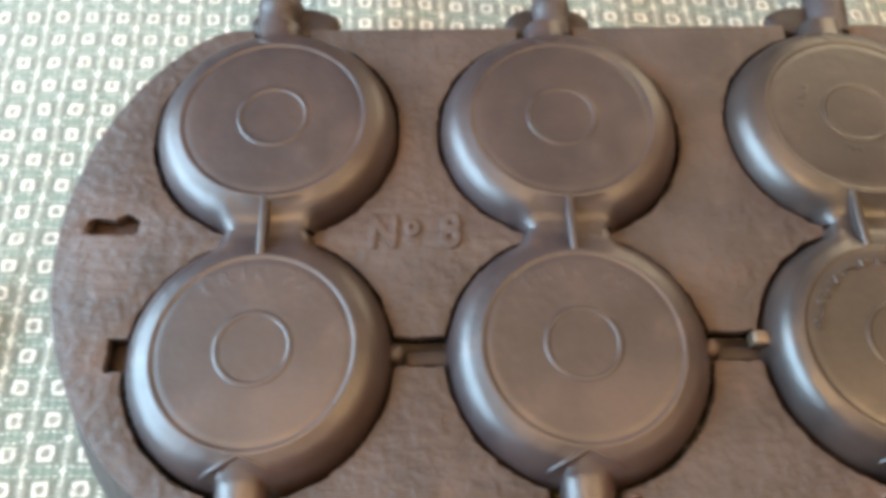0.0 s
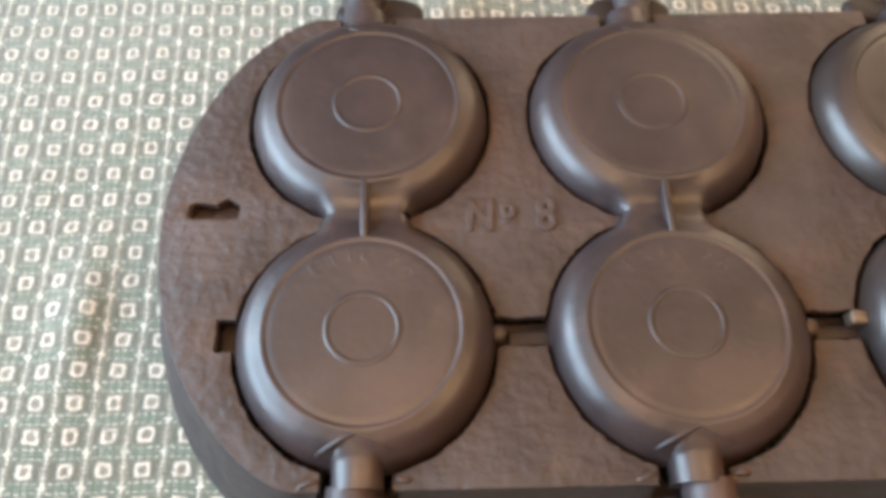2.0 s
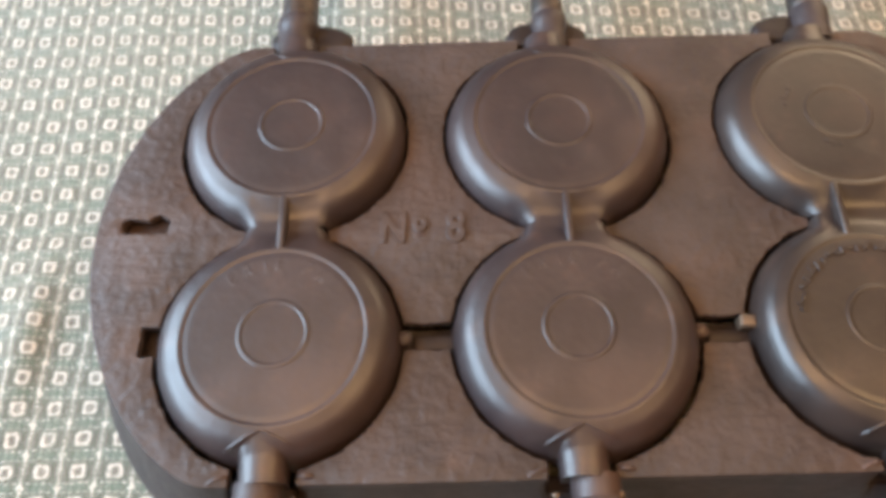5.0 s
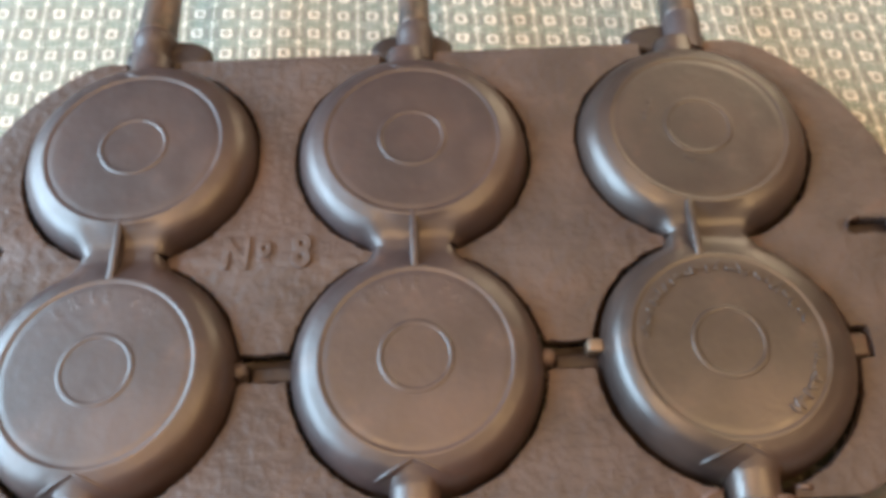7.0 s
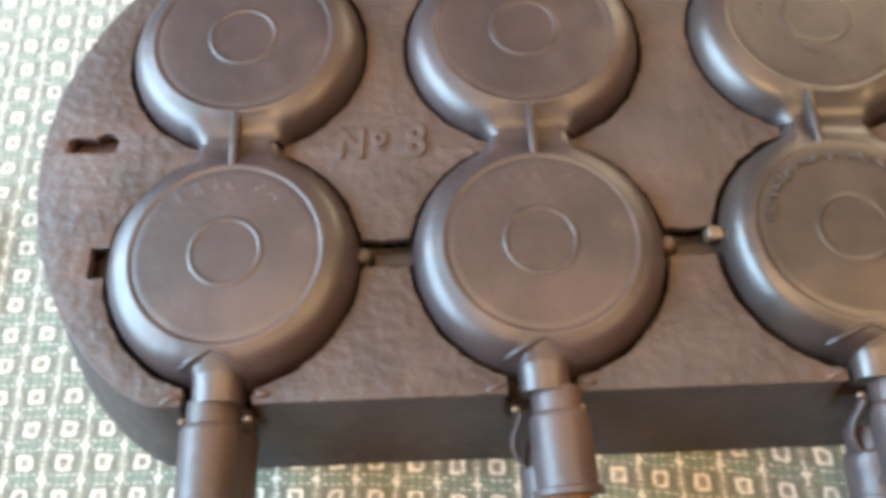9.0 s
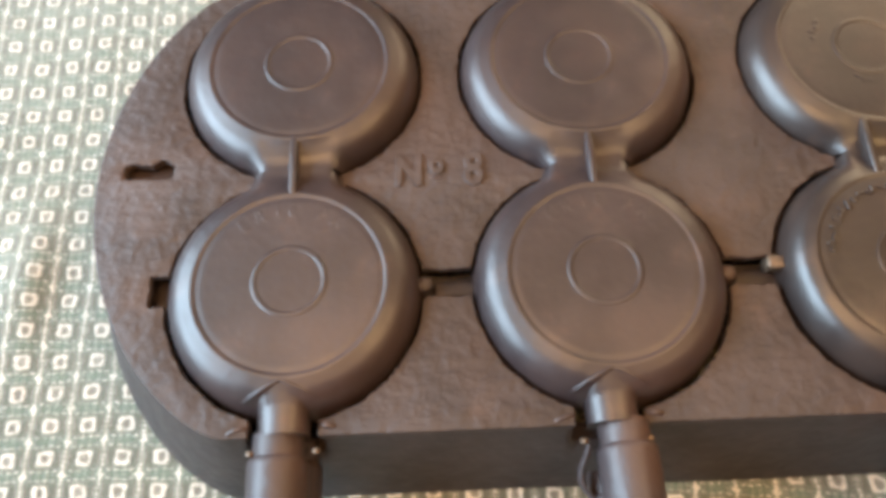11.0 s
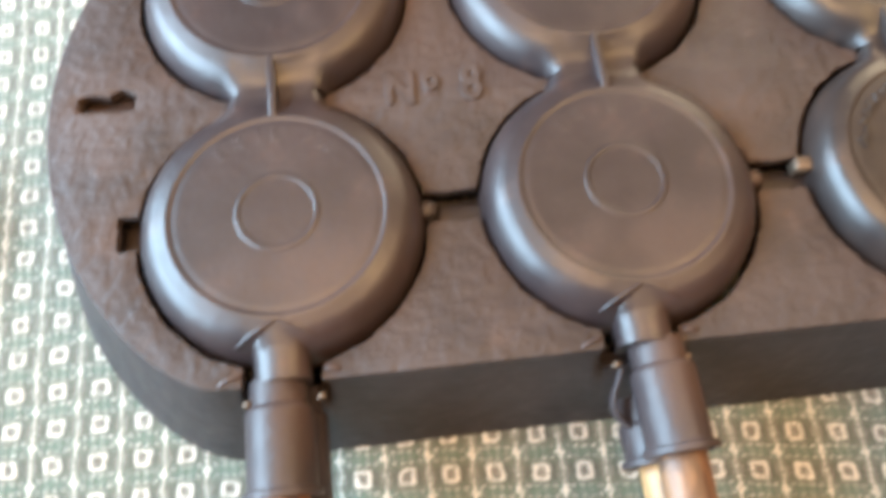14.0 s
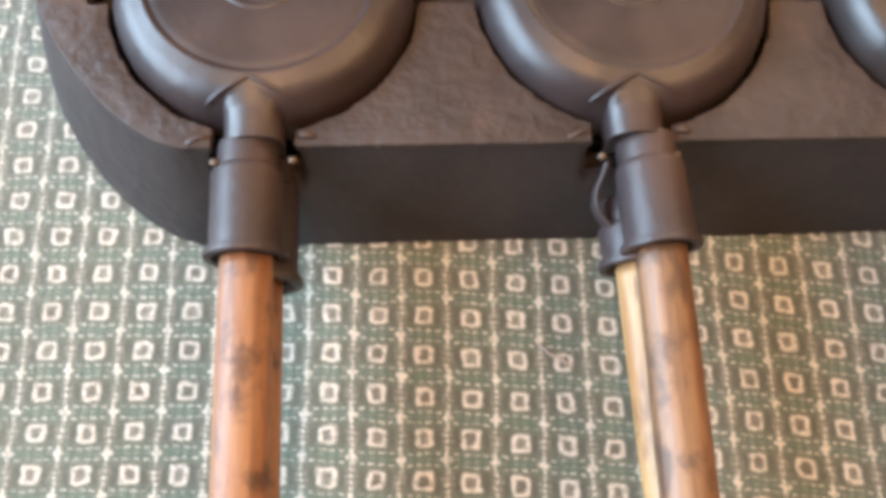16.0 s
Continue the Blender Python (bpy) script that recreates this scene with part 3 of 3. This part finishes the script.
# raised lettering
def lettering(body, size, x, y, z, turn=0.0, bold=0.0):
    data = bpy.data.curves.new("letters", "FONT")
    data.body, data.size, data.extrude, data.bevel_depth, data.bevel_resolution, data.offset = body, size, 0.0002, 0.0006, 2, bold - 0.0003
    data.align_x = "CENTER"
    ob = new("letters", data)
    made = bpy.data.meshes.new_from_object(ob.evaluated_get(bpy.context.evaluated_depsgraph_get()))
    bpy.data.objects.remove(ob)
    made.transform(pose(x, y, z, 0, 0, turn) @ Matrix.Diagonal((1.06, 1.32, 1.4, 1)))
    return made


for body, size, x, y in (("N", 0.0170, -0.0868, 0.0078), ("o", 0.0120, -0.0730, 0.0136), ("8", 0.0180, -0.0552, 0.0072)):
    part_of("lettering", lettering(body, size, x, y, 0.0002, -2, 0.0006), IRON_BASE, base, "raised cast lettering")
part("lettering", box(-0.0762, -0.0700, 0.0104, 0.0116, -0.0002, 0.0008, 0.0003), IRON_LETTER, base)


# ---- the hinged irons ----
DISC = 0.0130
SLOPE = ((0.0449, 0.0127), (0.0475, 0.0120), (0.0503, 0.0106), (0.0530, 0.0082), (0.0552, 0.0048), (0.0568, 0.0006), (0.0579, -0.0042), (0.0585, -0.0100))


def smoothstep(a, b, x):
    t = min(max((x - a) / (b - a), 0.0), 1.0)
    return t * t * (3 - 2 * t)


def pan_body(grown, reach, skew=0.0):
    """A shallow domed pan with a flat disc and a rim line; towards +y its slope runs out into half of the bridge."""
    inner = [(0.0, DISC), (0.020, DISC), (0.038, DISC), (0.0405, DISC), (0.0414, DISC - 0.0003), (0.0420, DISC), (0.0425, DISC + 0.00028), (0.0432, DISC + 0.00032), (0.0441, DISC + 0.0001)]
    profile = inner + list(SLOPE)
    bm = bmesh.new()
    steps = 168
    rings = []
    for n, (r, z) in enumerate(profile):
        if n == 0:
            rings.append([bm.verts.new((0, 0, z))])
            continue
        ring = []
        for k in range(steps):
            a = 2 * math.pi * k / steps
            off = abs((a - math.pi / 2 + math.pi) % (2 * math.pi) - math.pi)
            w = 1 - smoothstep(radians(15.5), radians(25), off)
            rr, zz = r, z
            if r > 0.0442 and w > 0:
                t = min((r - 0.0442) / (0.0585 - 0.0442), 1.0)
                far = reach / 2 / grown / math.cos(min(off, radians(32)))
                br, bz = 0.0442 + t * (far - 0.0442), DISC - 0.0057 * smoothstep(-0.15, 0.80, t)
                rr, zz = r + w * (br - r), z + w * (bz - z)
            ring.append(bm.verts.new((rr * math.cos(a) + skew * smoothstep(0.0445, 0.0585, r) * (1 - w), rr * math.sin(a), zz)))
        rings.append(ring)
    for a, b in zip(rings, rings[1:]):
        for k in range(steps):
            j = (k + 1) % steps
            if len(a) == 1:
                bm.faces.new((a[0], b[k], b[j]))
            else:
                bm.faces.new((a[k], b[k], b[j], a[j]))
    return bm


def ring_bead():
    return lathe([(0.0140, DISC - 0.0003), (0.0146, DISC + 0.0003), (0.0152, DISC + 0.00045), (0.0160, DISC + 0.00045), (0.0167, DISC + 0.0003), (0.0173, DISC - 0.0003)], 96)


def neck():
    """The stem that leaves the pan towards -y, with a pointed gusset that runs up to the disc."""
    bm = bmesh.new()
    rows = (
        (-0.0430, 0.0008, 0.0128, 0.0124), (-0.0452, 0.0030, 0.0126, 0.0118), (-0.0480, 0.0066, 0.0117, 0.0102), (-0.0505, 0.0094, 0.0108, 0.0076), (-0.0522, 0.0106, 0.0102, 0.0050),
        (-0.0535, 0.0110, 0.0098, 0.0020), (-0.0550, 0.0110, 0.0096, 0.0000), (-0.0600, 0.0108, 0.0092, -0.0010), (-0.0652, 0.0107, 0.0089, -0.0010),
    )
    rings = []
    for y, half, high, edge in rows:
        ring = []
        for k in range(13):
            a = math.pi * k / 12
            ring.append(bm.verts.new((half * math.cos(a), y, edge + (high - edge) * math.sin(a) ** 0.8)))
        ring += [bm.verts.new((-half * 0.9, y, -0.010)), bm.verts.new((half * 0.9, y, -0.010))]
        rings.append(ring)
    for a, b in zip(rings, rings[1:]):
        for k in range(len(a)):
            j = (k + 1) % len(a)
            bm.faces.new((a[k], a[j], b[j], b[k]))
    bm.faces.new(rings[0])
    bm.faces.new(rings[-1])
    return bm


def slope_z(r):
    return float(np.interp(r, [p[0] for p in SLOPE], [p[1] for p in SLOPE]))


def gusset_ridge(side):
    """One arm of the thin raised V that runs down the slope from the disc to beside the stem."""
    bm = bmesh.new()
    rings = []
    for k in range(13):
        t = k / 12
        x, y = side * (0.0004 + 0.0172 * t), -0.0443 - 0.0080 * t
        fade = math.sin(math.pi * min(1.0, 0.12 + 0.88 * t) ** 0.8) ** 0.4
        z = slope_z(math.hypot(x, y))
        across = Vector((side * 0.45, 0.89, 0)) * (0.0013 * fade)
        up = Vector((0, 0, 0.0010 * fade))
        c = Vector((x, y, z))
        rings.append([bm.verts.new(c + q) for q in (across * 1.3 - up, across * 0.6 + up * 0.6, up, -across * 0.6 + up * 0.4, -across * 1.3 - up * 1.6)])
    for a, b in zip(rings, rings[1:]):
        for k in range(4):
            bm.faces.new((a[k], b[k], b[k + 1], a[k + 1]))
    return bm


def handle(parent, turn, wood, lower_wood, shift, lower_shift, wood_shift, tilt, y1, lower_long, slim, drop, rivets, strap, bend=0.0):
    """Two sockets, one over the other, each with its own half of the wooden grip, running towards -y from the neck."""
    lean = turn @ Matrix.Translation((shift, 0, 0)) @ Matrix.Rotation(radians(tilt), 4, "Z")
    under = turn @ Matrix.Translation((shift + lower_shift, 0, 0)) @ Matrix.Rotation(radians(tilt * 0.6), 4, "Z")
    thin = Matrix.Diagonal((slim, 1, slim, 1))
    for m, z, y1, grip, dx, start in ((lean, -0.0035 - drop, y1, wood, 0.0, 0.0635), (under, -0.0185 - drop, y1 + lower_long, lower_wood, wood_shift, 0.082 if strap else 0.064)):
        bm = lathe([(0.0, start), (0.0106, start), (0.0109, start + 0.0015), (0.0110, start + 0.0098), (0.0117, start + 0.0104), (0.0127, start + 0.0114), (0.0129, start + 0.0132), (0.0127, y1 - 0.004), (0.0128, y1 - 0.0028), (0.0144, y1 - 0.0022), (0.0147, y1 - 0.0008), (0.0144, y1 + 0.0004), (0.0118, y1 + 0.0006), (0.0100, y1 - 0.002)], 48, "y")
        socket = sharp(part("socket", wobble(move(bm, m @ Matrix.Translation((0, 0, z)) @ thin), 0.012, 0.0003), IRON_SOCKET, parent, "brown iron handle socket with a rolled lip"), 40)
        bm = lathe([(0.0, y1 - 0.004), (0.0092, y1 - 0.004), (0.0093, y1 + 0.004), (0.0096, y1 + 0.03), (0.0095, y1 + 0.07), (0.0094, y1 + 0.10), (0.0092, y1 + 0.120), (0.0078, y1 + 0.128), (0.0040, y1 + 0.1315), (0.0, y1 + 0.132)], 40, "y")
        hinge = Matrix.Translation((0, -y1, 0)) @ Matrix.Rotation(radians(bend if m is lean else 0.0), 4, "Z") @ Matrix.Translation((0, y1, 0))
        part("wooden_grip", wobble(move(bm, m @ hinge @ Matrix.Translation((dx, 0, z - 0.0004)) @ Matrix.Diagonal((slim, 1, 0.86 * slim, 1))), 0.02, 0.0005, shift * 50), grip, parent, "worn turned wooden grip")
    for side in rivets:
        bm = bmesh.new()
        bmesh.ops.create_icosphere(bm, subdivisions=2, radius=0.0015)
        part("rivet", move(bm, turn @ Matrix.Translation((side * 0.0137 - 0.0022 + max(shift, 0.0), -0.0722, 0.0022)) @ Matrix.Diagonal((1.25, 1, 1, 1))), BRIGHT, parent, "worn bright rivet")
    if strap:
        bm = bmesh.new()
        path = [Vector(p) for p in ((-0.0135, -0.0735, -0.002), (-0.0146, -0.0770, -0.005), (-0.0168, -0.0815, -0.008), (-0.0172, -0.0860, -0.010), (-0.0155, -0.0900, -0.012), (-0.0125, -0.0935, -0.013), (-0.0085, -0.0975, -0.014))]
        rings = [[bm.verts.new(p + Vector((0.0013 * math.cos(k * math.pi / 4), 0, 0.0036 * math.sin(k * math.pi / 4)))) for k in range(8)] for p in path]
        for a, b in zip(rings, rings[1:]):
            for k in range(8):
                bm.faces.new((a[k], b[k], b[(k + 1) % 8], a[(k + 1) % 8]))
        part("strap", move(bm, turn @ Matrix.Translation((shift, 0, 0))), IRON_SOCKET, parent, "bowed iron strap beside the socket")


def back_handle(parent, turn, shift, tilt, slim, lip):
    """The plain socket and scorched grip of the far pan."""
    lean = turn @ Matrix.Translation((shift, 0, -0.0035)) @ Matrix.Rotation(radians(tilt), 4, "Z") @ Matrix.Diagonal((slim, 1, slim, 1))
    bm = lathe([(0.0, 0.0600), (0.0106, 0.0600), (0.0108, 0.0700), (0.0110, 0.0745), (0.0110 + 0.55 * lip, 0.0765), (0.0110 + 0.9 * lip, 0.0785), (0.0110 + lip, 0.0820), (0.0110 + 0.8 * lip, 0.0850), (0.0112, 0.0862), (0.0100, 0.0850)], 40, "y")
    sharp(part("socket", wobble(move(bm, lean), 0.012, 0.0005, shift * 90), IRON_SOCKET, parent, "short iron socket with a thick lip"), 40)
    bm = lathe([(0.0, 0.0820), (0.0103, 0.0820), (0.0105, 0.0900), (0.0102, 0.1200), (0.0098, 0.1800), (0.0090, 0.2000), (0.0060, 0.2080), (0.0, 0.2100)], 36, "y")
    part("wooden_grip", wobble(move(bm, lean), 0.016, 0.0009, shift * 60), WOOD_BURNT, parent, "scorched dark wooden grip")


def bars_round(parent, radius, angles, size, turn, proud=0.0):
    """Faint raised writing too worn to read, as plain bars along an arc."""
    for n, a in enumerate(angles):
        long = size * (0.55 + 0.5 * ((n * 7) % 5) / 5)
        bm = box(-0.0009, 0.0009, -long / 2, long / 2, -0.0004, 0.0008, 0.0004)
        m = Matrix.Rotation(radians(-a), 4, "Z") @ Matrix.Translation((0, radius + 0.0007 * math.sin(n * 2.3), DISC + proud)) @ Matrix.Rotation(radians((-32, 3, 84, 28, -8, 62, 0)[n % 7]), 4, "Z")
        part("worn_lettering", move(bm, turn @ m), IRON_WORN, parent)


def saddle(parent, turn, reach):
    """The flat rounded ears of the lower half that show behind the plate's edge beside the neck."""
    for side, wide in zip((1, -1), reach):
        bm = bmesh.new()
        bmesh.ops.create_icosphere(bm, subdivisions=4, radius=1.0)
        for v in bm.verts:
            v.co.z = math.copysign(abs(v.co.z) ** 0.7, v.co.z)
            v.co.z -= 0.45 * max(0.0, 0.75 - math.hypot(v.co.x, v.co.y)) if v.co.z > 0 else 0.0
        move(bm, Matrix.Translation((side * 0.0075, -0.0735, -0.0065)) @ Matrix.Diagonal((wide, 0.0105, 0.0055, 1)))
        part("ear", move(wobble(bm, 0.01, 0.0006, side * 3.0), turn), IRON_DARKENED, parent, "dark iron ear")


NECK = (-0.0025, -0.0025, 0.0050)
EARS = ((0.0125, 0.0215), (0.0150, 0.0170), (0.0210, 0.0110))
GRIPS = (
    (WOOD_ORANGE, WOOD_ORANGE, -0.0052, 0.0034, -0.0024, 0.0, 0.1062, 0.006, 1.0, 0.0, (-1, 1), False),
    (WOOD_BROWN, WOOD_PALE, 0.0000, -0.0034, 0.0010, 1.9, 0.1062, 0.0020, 1.0, 0.0, (-1, 1), True, -2.8),
    (WOOD_ORANGE, WOOD_ORANGE, 0.0105, -0.0058, 0.0, 2.0, 0.1060, 0.0070, 1.0, 0.0, (-1, 1), True),
)
LABELS = (
    "dark seasoned cast iron double pan with orange wooden grips",
    "dark seasoned cast iron double pan with pale split wooden grip",
    "worn olive-brown cast iron double pan with a ring of raised lettering",
)
RIB_PLACE = (Matrix(), Matrix.Translation((0.0006, 0, 0)), pose(-0.0052, 0, 0, 0, 0, 3.0))
BACK_SHIFT = (0.0062, -0.0030, -0.0050)
for k in range(3):
    root = tagged(new("waffle_iron"), LABELS[k], "waffle iron", "irons in the plate")
    root.matrix_basis = pose(*LOW[k], TOP, 0, 0, TURNS[k])
    metal = IRON_WORN if k == 2 else IRON_PAN
    for far in (False, True):
        grow = Matrix.Diagonal((UPPER, UPPER, 1, 1)) if far else Matrix()
        turn = pose(0.0012, REACH[k], 0, 0, 0, 180) if far else Matrix()
        pan = part("pan", move(pan_body(UPPER if far else 1.0, REACH[k], 0.003 if k == 2 and not far else 0.0), turn @ grow), metal, root, "smooth dark iron pan with a flat round top")
        sharp(pan, 60)
        sharp(part("raised_ring", move(ring_bead(), turn @ grow), metal, pan), 70)
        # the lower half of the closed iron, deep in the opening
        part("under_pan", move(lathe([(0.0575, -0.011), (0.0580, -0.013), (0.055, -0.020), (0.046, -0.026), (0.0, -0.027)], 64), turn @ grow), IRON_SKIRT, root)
        stem = sharp(part("neck", move(neck(), turn @ Matrix.Translation((0.002 if far else NECK[k], 0, 0))), metal, root), 60)
        for side in (-1, 1):
            part("gusset_ridge", move(gusset_ridge(side), turn @ Matrix.Translation((0.002 if far else min(NECK[k], -0.0008), 0, 0))), metal, root)
        if far:
            back_handle(root, turn, BACK_SHIFT[k], (-1.4, 0.0, 0.0)[k], (1.0, 0.88, 0.96)[k], (0.0016, 0.0012, 0.0003)[k])
            saddle(root, turn, EARS[k])
        else:
            handle(root, turn, *GRIPS[k])
        if not far and k < 2:
            for body, a in zip("ERIEPA", (-38, -24, -10, 1, 24, 37)):
                made = lettering(body, 0.0068, 0, 0, 0, 0.0, 0.0003)
                made.transform(turn @ Matrix.Rotation(radians(-a), 4, "Z") @ Matrix.Translation((0, 0.0322, DISC - 0.00103)))
                part_of("lettering", made, metal, pan, "faint raised letter")
        if not far and k == 2:
            bars_round(pan, 0.0362, tuple(a + 1.6 * math.sin(a * 1.9) for a in range(-86, 75, 6)), 0.0052, turn, 0.0003)
            bars_round(pan, 0.0372, (92, 99, 106), 0.0050, turn, -0.0001)
            bars_round(pan, 0.0374, tuple(a + 1.2 * math.sin(a * 1.3) for a in range(112, 147, 4)), 0.0068, turn, 0.0007)
        if far and k == 2:
            bars_round(pan, 0.0270, (98, 106, 114, 121), 0.0045, turn, -0.0004)
            bars_round(pan, 0.0215, (6, 15, 24), 0.0042, turn, -0.0004)
    rib = box(-0.0018, 0.0018, 0.0425, REACH[k] - 0.0425, 0.004, DISC + 0.0003, 0.0010)
    part("rib", move(rib, RIB_PLACE[k]), metal, root)
